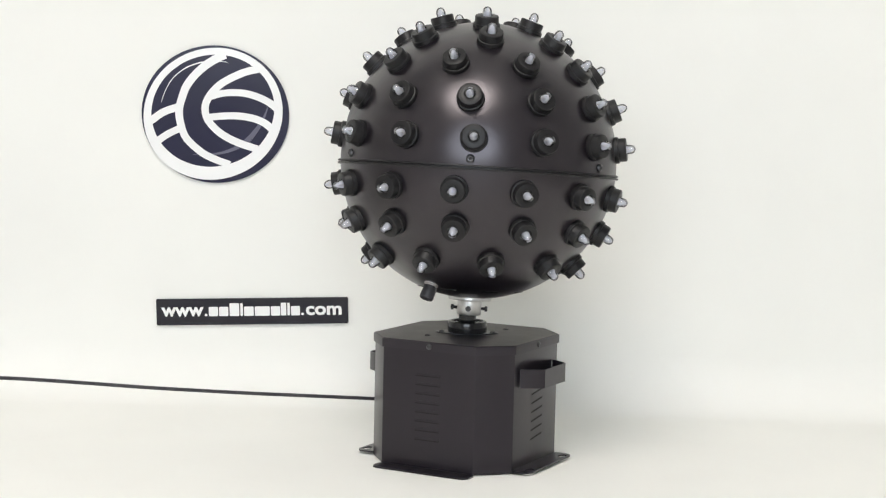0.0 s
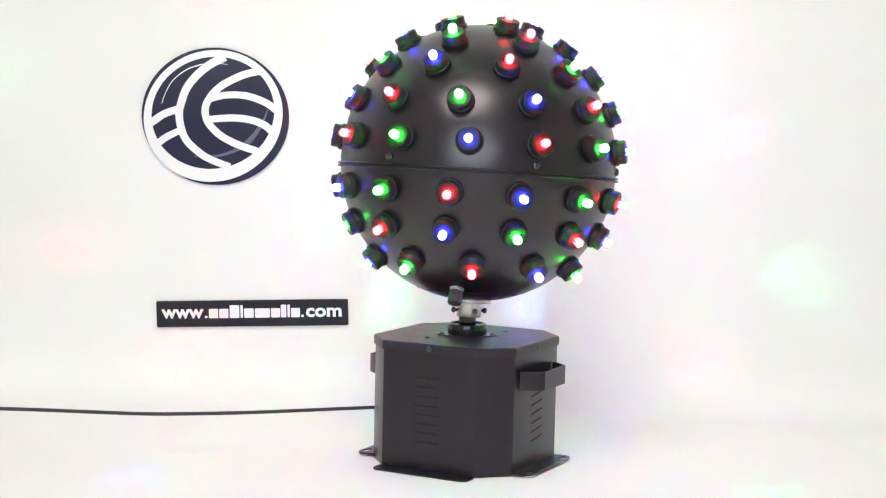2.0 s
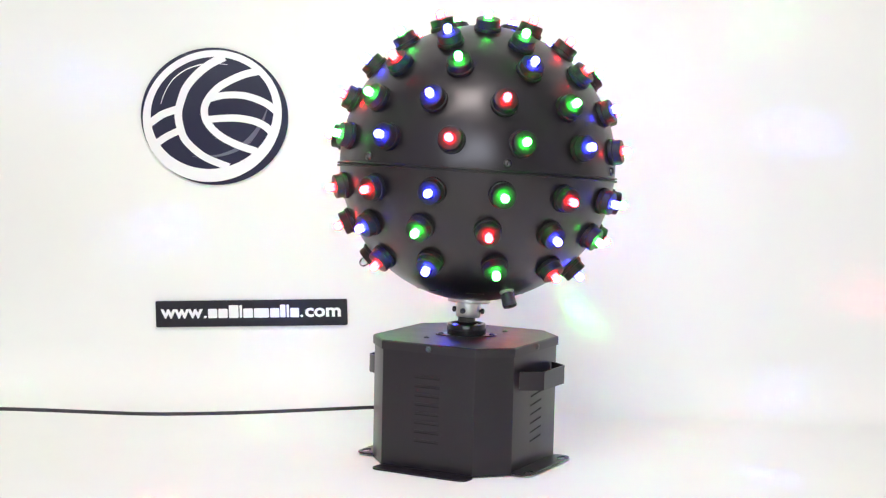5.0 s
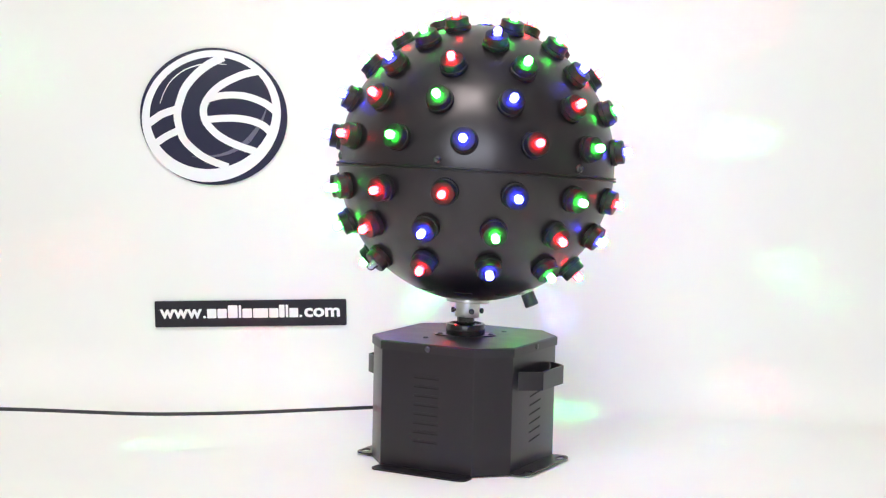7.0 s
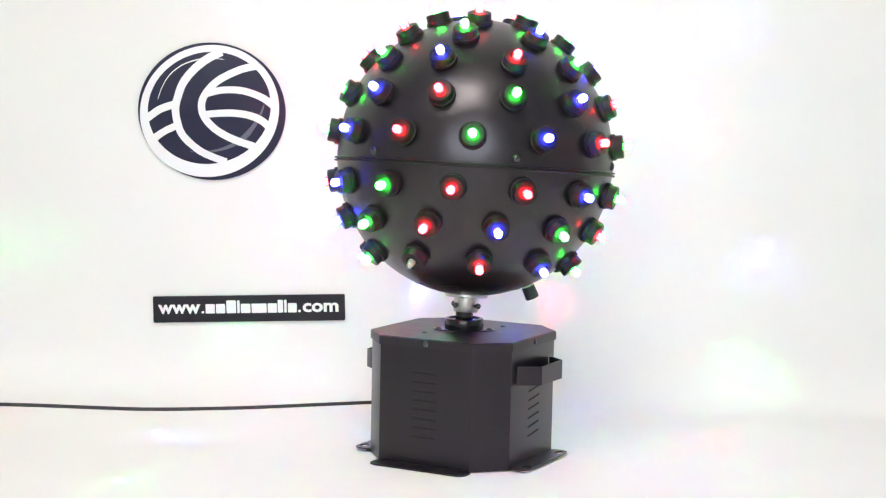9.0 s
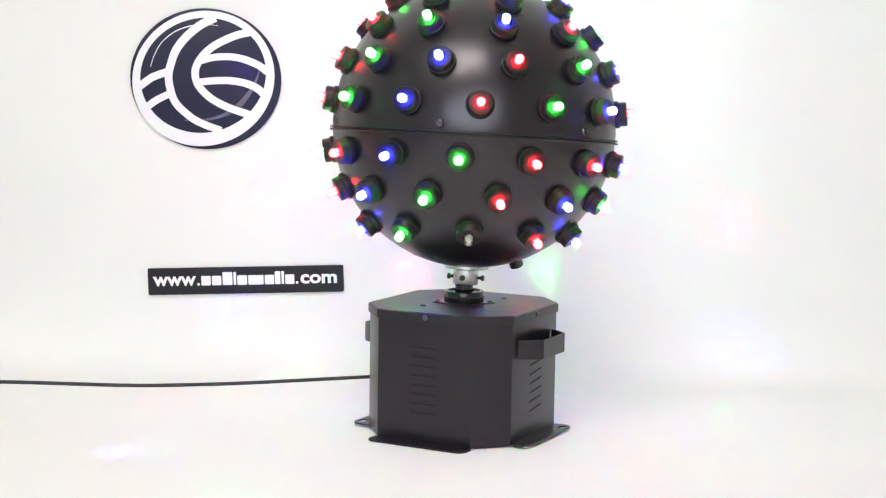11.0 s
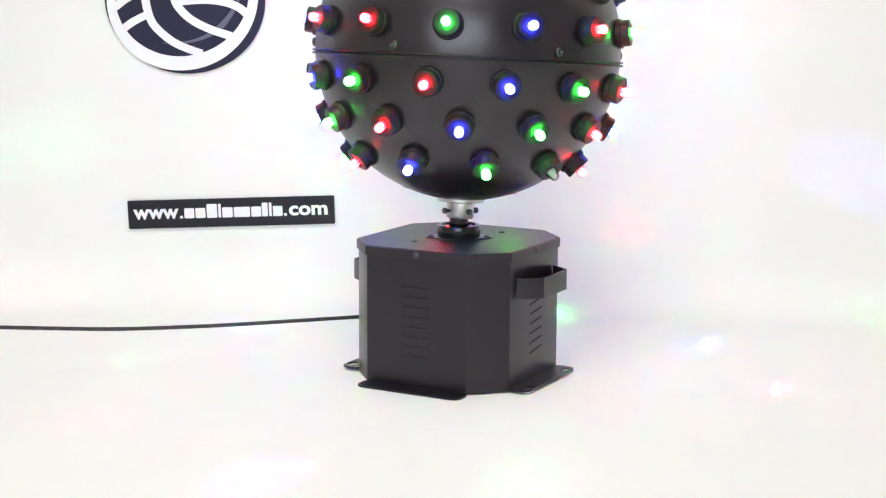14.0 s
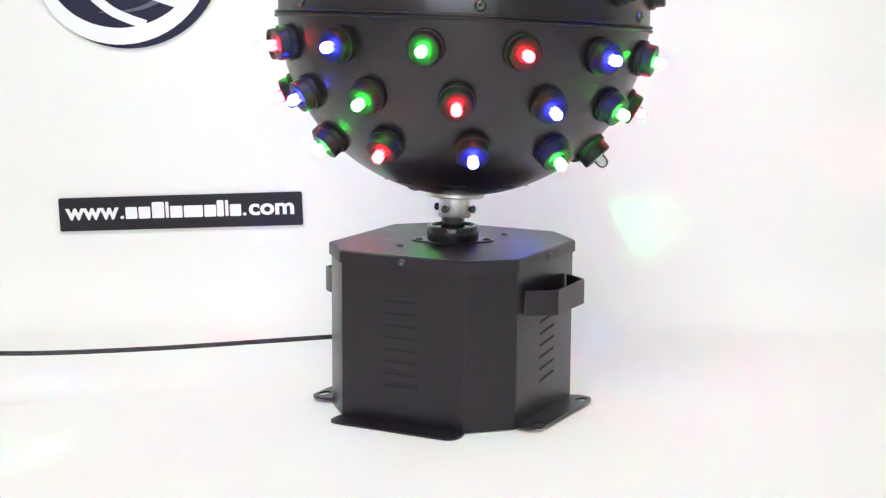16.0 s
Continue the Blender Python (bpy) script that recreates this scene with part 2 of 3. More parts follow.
# ---- the turning lamp ----
APOTHEM, CHAMFER, HEIGHT, TURN = 0.0868, 0.0446, 0.1335, -27.53
THING = pose(0, 0, 0, 0, 0, TURN)


def octagon(s, c):
    e = s - c / math.sqrt(2)
    return [(-e - 0.0022, -s), (e, -s), (s, -e), (s, e), (e, s), (-e, s), (-s, e), (-s, -e)]


def rounded(outline, r, steps=4):
    """An outline with its corners rounded."""
    out = []
    n = len(outline)
    for k in range(n):
        p = Vector(outline[k])
        a = (Vector(outline[k - 1]) - p).normalized()
        b = (Vector(outline[(k + 1) % n]) - p).normalized()
        for j in range(steps + 1):
            t = j / steps
            out.append(tuple((p + a * r * (1 - t) ** 2 + b * r * t ** 2)))
    return out


def round_screw(bm, r=0.0032, h=0.0018):
    lathe(bm, [(0, -0.001), (r, -0.001), (r, 0.0002), (r * 0.9, h * 0.6), (r * 0.6, h * 0.9), (r * 0.3, h), (r * 0.28, h * 0.5), (0, h * 0.45)], 14)


def build_base(thing):
    bm = bmesh.new()
    prism(bm, rounded(octagon(APOTHEM - 0.0018, CHAMFER - 0.0012), 0.0008, 2), -0.0030, HEIGHT - 0.003)
    body = part("body", bm, POWDER, thing, "black powder-coated eight-sided housing", sharp=30)
    # lid: a shallow cap with a skirt
    bm = bmesh.new()
    outer, inner = rounded(octagon(APOTHEM, CHAMFER), 0.0008, 2), rounded(octagon(APOTHEM - 0.0012, CHAMFER - 0.0008), 0.0008, 2)
    top_in = rounded(octagon(APOTHEM - 0.0012, CHAMFER), 0.0008, 2)
    rings = []
    for pts, z in ((inner, HEIGHT - 0.0098), (outer, HEIGHT - 0.0098), (outer, HEIGHT - 0.0011), (top_in, HEIGHT)):
        rings.append([bm.verts.new((x, y, z)) for x, y in pts])
    for a, b in zip(rings, rings[1:]):
        for k in range(len(a)):
            j = (k + 1) % len(a)
            bm.faces.new((a[k], a[j], b[j], b[k]))
    bm.faces.new(rings[-1])
    part("lid", bm, LID_COAT, thing, "black sheet-metal lid with a folded rim", sharp=30)
    # mounting flanges
    for k, half in enumerate((0.0575, 0.0565, 0.0575, 0.0565)):
        bm = bmesh.new()
        o = rounded([(-half, APOTHEM - 0.004), (half, APOTHEM - 0.004), (half, 0.1085), (-half, 0.1085)], 0.011, 5)
        if k % 2 == 0:
            prism(bm, o, -0.0039, -0.0024)
        else:
            flange_with_slots(bm, half)
        part("mounting_flange", bm, POWDER, thing, m=pose(0, 0, 0, 0, 0, 180 + 90 * k), sharp=30)
    # rows of louvres on the four faces
    hood = bmesh.new()
    w, d = 0.0152, 0.0004
    root = [hood.verts.new((x * w, 0.0006, 0.0019)) for x in (-1, -0.33, 0.33, 1)]
    top = [hood.verts.new((x * w * 0.98, -d * 0.75, 0.0015)) for x in (-1, -0.33, 0.33, 1)]
    low = [hood.verts.new((x * w * 0.96, -d, -0.0006)) for x in (-1, -0.33, 0.33, 1)]
    back = [hood.verts.new((x * w, 0.0006, -0.0006)) for x in (-1, -0.33, 0.33, 1)]
    for a, b in ((root, top), (top, low), (low, back)):
        for k in range(3):
            hood.faces.new((a[k], b[k], b[k + 1], a[k + 1]))
    hood.faces.new((root[0], back[0], low[0], top[0]))
    hood.faces.new((root[3], top[3], low[3], back[3]))
    hood_me = mesh_of("louvre", hood, POWDER, False)
    # openings are not cut: near-black bars put their inner shade into colour
    slot_shade = bmesh.new()
    box(slot_shade, -w * 0.95, w * 0.95, -0.0004, 0.002, -0.0018, -0.0007)
    slot_me = mesh_of("slot_shade", slot_shade, DARK, False)
    slot_shade = bmesh.new()
    box(slot_shade, -w * 0.9, w * 0.9, -0.0004, 0.002, -0.0021, -0.0004)
    wide_slot_me = mesh_of("slot_shade", slot_shade, DARK, False)
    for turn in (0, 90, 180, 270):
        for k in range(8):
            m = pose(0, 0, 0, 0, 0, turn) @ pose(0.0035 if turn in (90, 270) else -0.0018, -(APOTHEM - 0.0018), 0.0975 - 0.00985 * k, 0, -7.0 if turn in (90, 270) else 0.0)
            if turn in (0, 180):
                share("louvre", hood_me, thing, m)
            share("slot_shade", wide_slot_me if turn in (90, 270) else slot_me, thing, m)
    # carrying handles: bent straps on two faces
    for turn in (0, 180):
        bm = bmesh.new()
        x0, x1 = APOTHEM - 0.0018, 0.1062
        line = [(x0, -0.0415), (x0 + 0.006, -0.0385), (x1 - 0.003, -0.0295), (x1, -0.0262), (x1, 0.0262), (x1 - 0.003, 0.0295), (x0 + 0.006, 0.0385), (x0, 0.0415)]
        th = 0.0016
        a, b = [], []
        for k, (x, y) in enumerate(line):
            p0, p1 = Vector(line[max(0, k - 1)]), Vector(line[min(len(line) - 1, k + 1)])
            d2 = (p1 - p0).normalized()
            nrm = Vector((d2.y, -d2.x)) * th / 2
            a.append(Vector((x, y)) + nrm + Vector((th / 2, 0)))
            b.append(Vector((x, y)) - nrm + Vector((th / 2, 0)))
        rows = [[bm.verts.new((p.x, p.y, z)) for p, z in ((u, 0.0864), (u, 0.1064), (v, 0.1064), (v, 0.0864))] for u, v in zip(a, b)]
        for r0, r1 in zip(rows, rows[1:]):
            for n in range(4):
                bm.faces.new((r0[n], r0[(n + 1) % 4], r1[(n + 1) % 4], r1[n]))
        bm.faces.new(rows[0])
        bm.faces.new(rows[-1][::-1])
        bmesh.ops.recalc_face_normals(bm, faces=bm.faces)
        part("handle", bm, POWDER, thing, "black bent sheet-metal handle strap", m=pose(0, 0, 0, 0, 0, turn), sharp=35)
    # cable gland on a side face
    bm = bmesh.new()
    lathe(bm, [(0, -0.002), (0.0065, -0.002), (0.0065, 0.002), (0.0045, 0.003), (0.0038, 0.008), (0.0030, 0.0085), (0, 0.0085)], 18)
    part("cable_gland", bm, RUBBER, thing, "black rubber cable gland", m=pose(-(APOTHEM - 0.0018), 0, 0.046, 0, -90), sharp=40)
    # screws
    bm = bmesh.new()
    round_screw(bm)
    sc = mesh_of("screw", bm, DARK_STEEL)
    for turn in (0, 90, 180, 270):
        share("screw", sc, thing, pose(0, 0, 0, 0, 0, turn) @ pose(0, -APOTHEM, 0.1283, 90))
    for x, y in ((-0.0248, -0.046), (0.0243, 0.048)):
        share("screw", sc, thing, pose(x, y, HEIGHT))
    # bearing on the lid
    bm = bmesh.new()
    o = []
    for k in range(40):
        a = 2 * math.pi * k / 40
        o.append((0.034 * math.cos(a), 0.0165 * math.sin(a)))
    prism(bm, o, HEIGHT - 0.0002, HEIGHT + 0.0012)
    part("bearing_plate", bm, DARK_STEEL, thing, "dark steel oval bearing plate", m=pose(0, 0, 0, 0, 0, -TURN), sharp=30)
    bm = bmesh.new()
    lathe(bm, [(0.0, 0.0), (0.0212, 0.0), (0.0216, 0.0012), (0.0216, 0.0105), (0.0208, 0.0122), (0.0175, 0.0128), (0.0170, 0.0112), (0.0105, 0.0112)], 40, pose(0, 0, HEIGHT + 0.001))
    part("bearing", bm, GLOSS, thing, "glossy black bearing block", smooth=True, sharp=40)
    bm = bmesh.new()
    lathe(bm, [(0.0096, 0.0), (0.0096, 0.024), (0.0, 0.024)], 28, pose(0, 0, HEIGHT + 0.004))
    part("shaft", bm, GLOSS, thing, smooth=True, sharp=40)
    for x in (-0.028, 0.028):
        share("screw", sc, thing, pose(0, 0, 0, 0, 0, -TURN) @ pose(x, -0.003, HEIGHT + 0.0012) @ Matrix.Scale(1.0, 4))


def flange_with_slots(bm, half):
    """A flange plate with two long screw holes near its ends."""
    y0, y1, z0, z1 = APOTHEM - 0.004, 0.1065, -0.0014, 0.0002
    hole = []
    for c in (-half + 0.014, half - 0.014):
        ring = []
        for k in range(16):
            a = 2 * math.pi * k / 16
            ring.append((c + 0.0075 * math.cos(a), 0.0998 + 0.0044 * math.sin(a)))
        hole.append(ring)
    outline = rounded([(-half, y0), (half, y0), (half, y1), (-half, y1)], 0.011, 5)
    loops = [outline, *hole]
    for z in (z0, z1):
        edges = []
        for lp in loops:
            vs = [bm.verts.new((x, y, z)) for x, y in lp]
            edges += [bm.edges.new((vs[k], vs[(k + 1) % len(vs)])) for k in range(len(vs))]
        bmesh.ops.triangle_fill(bm, use_beauty=True, edges=edges)
    for lp in loops:
        lo = [bm.verts.new((x, y, z0)) for x, y in lp]
        hi = [bm.verts.new((x, y, z1)) for x, y in lp]
        for k in range(len(lp)):
            j = (k + 1) % len(lp)
            bm.faces.new((lo[k], lo[j], hi[j], hi[k]))
    bmesh.ops.remove_doubles(bm, verts=bm.verts, dist=0.00001)
    bmesh.ops.recalc_face_normals(bm, faces=bm.faces)


# rings of small lamps: height angle in radians, first bearing in degrees, colours ("X": one that stays dark)
RINGS = [
    (1.245, -2.0, "RGRGB"),
    (0.9677, 1.77, "RGBGRGB"),
    (0.6936, -16.12, "RBGRBGRRBG"),
    (0.4097, -6.47, "BGRBGRBGRBGR"),
    (0.1342, -3.81, "RBGRBGRBGRRBG"),
    (-0.2156, -10.32, "BRGBRRGBRGBRG"),
    (-0.4801, -9.96, "GBRGBRGBRGBR"),
    (-0.7727, -27.32, "RGBRXGBRGB"),
]
RADIUS = 0.150
CENTRE = Vector((0.0077, -0.0044, 0.3230))
AXIS = Vector((0.0391, 0.0559, 1.0)).normalized()


def seats():
    """Every lamp's direction in the ball's own space, and its colour."""
    for lat, first, colours in RINGS:
        for k, c in enumerate(colours):
            a = radians(first - k * 360 / len(colours))
            yield Vector((math.sin(a) * math.cos(lat), -math.cos(a) * math.cos(lat), math.sin(lat))), c


def outward(d):
    return d.to_track_quat("Z", "Y").to_matrix().to_4x4()


SEAM = -0.0092


def shell(upper):
    """Half of the hollow ball, pierced under every lamp."""
    dirs = [d for d, c in seats()]
    bm = bmesh.new()
    steps, rows = 300, 80
    a0 = math.asin(SEAM / RADIUS)
    lats = [a0 + (math.pi / 2 - a0 if upper else -math.pi / 2 - a0) * k / rows for k in range(rows)]
    if not upper:
        lats = [v for v in lats if v > -1.44]
    grid = []
    for la in lats:
        grid.append([bm.verts.new((RADIUS * math.cos(la) * math.cos(2 * math.pi * k / steps), RADIUS * math.cos(la) * math.sin(2 * math.pi * k / steps), RADIUS * math.sin(la))) for k in range(steps)])
    D = np.array([tuple(d) for d in dirs])
    # the punched holes pull the sheet in a little round each lamp
    for ring in grid[1:]:
        for v in ring:
            near = math.acos(min(1.0, (D @ np.array(tuple(v.co.normalized()))).max())) * RADIUS
            v.co *= 1 - 0.0075 * math.exp(-(near / 0.0165) ** 2)
    for a, b in zip(grid, grid[1:]):
        for k in range(steps):
            j = (k + 1) % steps
            c = (a[k].co + b[j].co).normalized()
            if (D @ np.array(tuple(c))).max() > math.cos(0.058):
                continue
            f = (a[k], a[j], b[j], b[k])
            bm.faces.new(f if upper else f[::-1])
    bm.faces.new(grid[-1] if upper else grid[-1][::-1])
    for v in [v for v in bm.verts if not v.link_faces]:
        bm.verts.remove(v)
    return bm


def build_ball(thing):
    ball = part("globe", shell(False), SATIN, thing, "black satin metal globe studded with small lamps", smooth=True)
    part("upper_shell", shell(True), SATIN, ball, "upper half of the black metal globe", smooth=True)
    bm = bmesh.new()
    r = math.sqrt(RADIUS ** 2 - SEAM ** 2)
    lathe(bm, [(r - 0.002, -0.0026), (r + 0.0024, -0.0026), (r + 0.0030, -0.0018), (r + 0.0030, -0.0009), (r + 0.0022, -0.0006), (r + 0.0002, -0.0005), (r + 0.0002, 0.0005), (r + 0.0022, 0.0006), (r + 0.0028, 0.0009), (r + 0.0028, 0.0016), (r + 0.0020, 0.0024), (r - 0.002, 0.0026)], 160, pose(0, 0, SEAM))
    part("seam_rim", bm, RIM, ball, "folded double rim where the halves meet", sharp=50)
    # lamp seats and lenses
    # each seat has an added unseen tube and pinhole to shape the beam
    bm = bmesh.new()
    lathe(bm, [(0.0058, 0.1215), (0.0058, 0.1570), (0.0012, 0.1575), (0.0012, 0.1588), (0.0058, 0.1590), (0.0058, 0.1606), (0.0062, 0.1614), (0.0112, 0.1616), (0.0122, 0.1612), (0.0127, 0.1602), (0.0127, 0.1545), (0.0130, 0.1535), (0.0142, 0.1530), (0.0144, 0.1520), (0.0144, 0.1470), (0.0064, 0.1470), (0.0064, 0.1215), (0.0058, 0.1215)], 22)
    seat_me = mesh_of("lamp_seat", bm, RUBBER)
    seat_me.set_sharp_from_angle(angle=radians(40))
    bm = bmesh.new()
    prof = [(0.0057, 0.1592), (0.0057, 0.1604), (0.0051, 0.1606), (0.0049, 0.1656)]
    for k in range(1, 7):
        a = math.pi / 2 * k / 6
        prof.append((0.0049 * math.cos(a), 0.1656 + 0.0054 * math.sin(a)))
    lathe(bm, prof, 18)
    lens_me = mesh_of("lens", bm, EPOXY)
    bm = bmesh.new()
    box(bm, -0.0041, -0.0036, -0.0005, 0.0005, 0.1592, 0.1660)
    box(bm, 0.0036, 0.0041, -0.0005, 0.0005, 0.1592, 0.1654)
    prong_me = mesh_of("lead", bm, STEEL, False)
    bm = bmesh.new()
    lathe(bm, [(0.0042, 0.1602), (0.0039, 0.1622), (0.0029, 0.1652), (0.0016, 0.1680), (0.0, 0.1696)], 12)
    bead_me = mesh_of("bead", bm, MILKY)
    # the lit core of each lens: an added glowing open dome that rises through its seat
    core_me = {}
    for c in CORE:
        bm = bmesh.new()
        lathe(bm, [(0.0038, -0.0046), (0.0043, 0.0000), (0.0037, 0.0021), (0.0021, 0.0034), (0.0, 0.0039)], 10)
        core_me[c] = mesh_of("lit_core", bm, CORE[c])
    cores = []
    names = {"R": "red lamp lens", "G": "green lamp lens", "B": "blue lamp lens", "X": "clear unlit lamp lens"}
    for d, c in seats():
        m = outward(d)
        share("lamp_seat", seat_me, ball, m)
        share("lens", lens_me, ball, m, names[c])
        share("lead", prong_me, ball, m)
        share("bead", bead_me, ball, m)
        if c in core_me:
            cores.append((share("lit_core", core_me[c], ball, m @ pose(0, 0, 0.1668)), m))
    # the chips that give the light: unseen emitters on three made-up carriers inside the globe
    carriers = []
    for c, name in (("R", "red_chips"), ("G", "green_chips"), ("B", "blue_chips")):
        bm = bmesh.new()
        for d, col in seats():
            if col == c:
                m = outward(d)
                rings = [[bm.verts.new(m @ Vector((r * math.cos(math.pi * k / 6), r * math.sin(math.pi * k / 6), 0.1195))) for k in range(12)] for r in (0.0014, 0.0030, 0.0036)]
                bm.faces.new(rings[0])
                for k in range(12):
                    j = (k + 1) % 12
                    bm.faces.new((rings[1][k], rings[2][k], rings[2][j], rings[1][j]))
        carriers.append(part(name, bm, CHIP[c], ball))
    # unseen black ball, added to block the glow of the lowered domes
    bm = bmesh.new()
    bmesh.ops.create_icosphere(bm, subdivisions=4, radius=0.1170)
    part("hidden_light_blocker", bm, DARK, ball, smooth=True)
    # screws round the rim
    bm = bmesh.new()
    round_screw(bm, 0.0045, 0.0030)
    sc = mesh_of("rim_screw", bm, DARK_STEEL)
    for k in range(6):
        a, la = radians(-4.67 - 60 * k), -0.0035
        d = Vector((math.sin(a) * math.cos(la), -math.cos(a) * math.cos(la), math.sin(la)))
        share("rim_screw", sc, ball, outward(d) @ pose(0, 0, RADIUS))
    # knob and slots underneath
    a, la = radians(-40), -1.11
    d = Vector((math.sin(a) * math.cos(la), -math.cos(a) * math.cos(la), math.sin(la)))
    bm = bmesh.new()
    lathe(bm, [(0.0062, 0.1524), (0.0072, 0.1530), (0.0075, 0.1655), (0.0069, 0.1670), (0.0020, 0.1670), (0.0020, 0.1662), (0.0, 0.1662)], 24, outward(d))
    for v in bm.verts:
        q = outward(d).inverted() @ v.co
        flute = 1 + 0.035 * math.cos(12 * math.atan2(q.y, q.x)) * (0.1535 < q.z < 0.1660)
        v.co = outward(d) @ Vector((q.x * flute, q.y * flute, q.z))
    knob = part("knob", bm, GREY_CAP, ball, "grey-black fluted fuse cap", sharp=35)
    bm = bmesh.new()
    lathe(bm, [(0.0, 0.1480), (0.0078, 0.1480), (0.0078, 0.1506), (0.0070, 0.1510), (0.0064, 0.1512), (0.0064, 0.1528), (0.0, 0.1528)], 24, outward(d))
    part("fuse_collar", bm, STEEL, knob, "bare steel threaded collar", sharp=35)
    # vents underneath: near-black bars on the shell stand for shaded openings
    for k in range(8):
        a, la = radians(20 + 45 * k), -1.18
        d = Vector((math.sin(a) * math.cos(la), -math.cos(a) * math.cos(la), math.sin(la)))
        bm = bmesh.new()
        box(bm, -0.009, 0.009, -0.0012, 0.0012, RADIUS - 0.002, RADIUS + 0.0004, 0.0003)
        q = d.to_track_quat("Z", "Y").to_matrix().to_4x4()
        part("vent_slot_shade", bm, DARK, ball, m=q)
    # hub
    bm = bmesh.new()
    lathe(bm, [(0.0, -0.1460), (0.0230, -0.1478), (0.0234, -0.1492), (0.0234, -0.1508), (0.0226, -0.1514), (0.0130, -0.1516)], 40)
    part("hub_plate", bm, STEEL, ball, "bare steel hub plate", sharp=35)
    bm = bmesh.new()
    lathe(bm, [(0.0130, -0.1510), (0.0133, -0.1530), (0.0133, -0.1668), (0.0126, -0.1678), (0.0095, -0.1678), (0.0095, -0.1600)], 36)
    part("hub_collar", bm, STEEL, ball, "bare steel collar with grub screws", sharp=35)
    bm = bmesh.new()
    lathe(bm, [(0, 0.011), (0.0017, 0.011), (0.0017, 0.0148), (0.0030, 0.0149), (0.0031, 0.0172), (0.0026, 0.0178), (0.0014, 0.0178), (0.0012, 0.0166), (0, 0.0166)], 12)
    grub = mesh_of("grub_screw", bm, DARK_STEEL)
    for k, ang in enumerate((-5, 85, 175, 265)):
        share("grub_screw", grub, ball, pose(0, 0, -0.1605, 0, 0, ang) @ pose(0, 0, 0, 90, 0, 0) @ pose(0, 0, 0.0022 if k % 2 else 0.0))
    return ball, carriers, cores


def build_lamp():
    thing = new("disco_ball_light")
    thing.matrix_world = THING
    tagged(thing, "black rotating disco light globe with coloured lamps on an eight-sided base", "stage light")
    build_base(thing)
    ball, carriers, cores = build_ball(thing)
    return thing, ball, carriers, cores


LAMP, BALL, CARRIERS, CORES = build_lamp()


# ---- the mains cable ----
def smooth_line(pts, steps=8):
    out = []
    n = len(pts)
    for k in range(n - 1):
        p0, p1, p2, p3 = (Vector(pts[max(0, min(n - 1, k + j))]) for j in (-1, 0, 1, 2))
        for s in range(steps):
            t = s / steps
            out.append(0.5 * ((2 * p1) + (p2 - p0) * t + (2 * p0 - 5 * p1 + 4 * p2 - p3) * t * t + (3 * p1 - p0 - 3 * p2 + p3) * t ** 3))
    return out + [Vector(pts[-1])]


def cable_line(lift):
    """The cable's joints from the far end to the lamp; lift 1: still held up at its far end, 0: at rest."""
    rest = [(-1.35, -0.0017), (-1.20, -0.0017), (-1.05, 0.030), (-0.90, 0.055), (-0.75, 0.066), (-0.62, 0.0620), (-0.53, 0.0562), (-0.46, 0.0520), (-0.40, 0.0475), (-0.345, 0.0438), (-0.29, 0.0424), (-0.2335, 0.0420), (-0.166, 0.0428), (-0.103, 0.0436), (-0.078, 0.0440)]
    held = [0.0, 0.0, 0.012, 0.026, 0.034, 0.034, 0.0315, 0.0300, 0.0285, 0.0265, 0.0230, 0.0187, 0.0130, 0.0075, 0.0050]
    joints = [Vector((x, 0.0405 + 0.29 * (x + 0.078), z + h * lift)) for (x, z), h in zip(rest, held)]
    return smooth_line(joints, 3)


def span(a, b):
    """The pose of a piece that runs along its y from a to b."""
    y = (b - a).normalized()
    x = y.cross(Vector((0, 0, 1))).normalized()
    return Matrix.Translation(a) @ Matrix((x, y, x.cross(y))).transposed().to_4x4()


def build_cable():
    thing = new("mains_cable")
    tagged(thing, "thin black twin-core mains cable running slack to the lamp base", "cable")
    pieces = []
    line = cable_line(0.0)
    for a, b in zip(line, line[1:]):
        bm = bmesh.new()
        n = (b - a).length
        for off in (-0.0009, 0.0009):
            lathe(bm, [(0, -0.0012), (0.0007, -0.0009), (0.0011, -0.0003), (0.0011, n + 0.0003), (0.0007, n + 0.0009), (0, n + 0.0012)], 10, pose(0, 0, off) @ pose(0, 0, 0, -90))
        pieces.append(part("cable_piece", bm, CABLE, thing, m=span(a, b), smooth=True))
    return pieces


CABLE_PIECES = build_cable()


# ---- the two panels on the wall ----
def text_mesh(text, size, fat):
    data = bpy.data.curves.new("text", "FONT")
    data.body, data.size, data.extrude, data.offset, data.resolution_u = text, size, 0.0003, fat, 3
    ob = new("text", data)
    bpy.context.view_layer.update()
    me = bpy.data.meshes.new_from_object(ob.evaluated_get(bpy.context.evaluated_depsgraph_get()))
    bpy.data.objects.remove(ob)
    return me


def fitted_text(name, text, x0, x1, y0, parent, height):
    me = text_mesh(text, 0.02, 0.0006)
    xs = [v.co.x for v in me.vertices]
    ys = [v.co.y for v in me.vertices]
    sx, sy = (x1 - x0) / (max(xs) - min(xs)), height / (max(ys) - min(ys))
    lo, ly = min(xs), min(ys)
    for v in me.vertices:
        v.co = Vector((x0 + (v.co.x - lo) * sx, y0 + (v.co.y - ly) * sy, v.co.z))
    me.materials.clear()
    me.materials.append(WHITE_FILM)
    ob = new(name, me)
    ob.parent = parent
    ob.matrix_basis = pose(0, 0, 0.0016)
    return ob


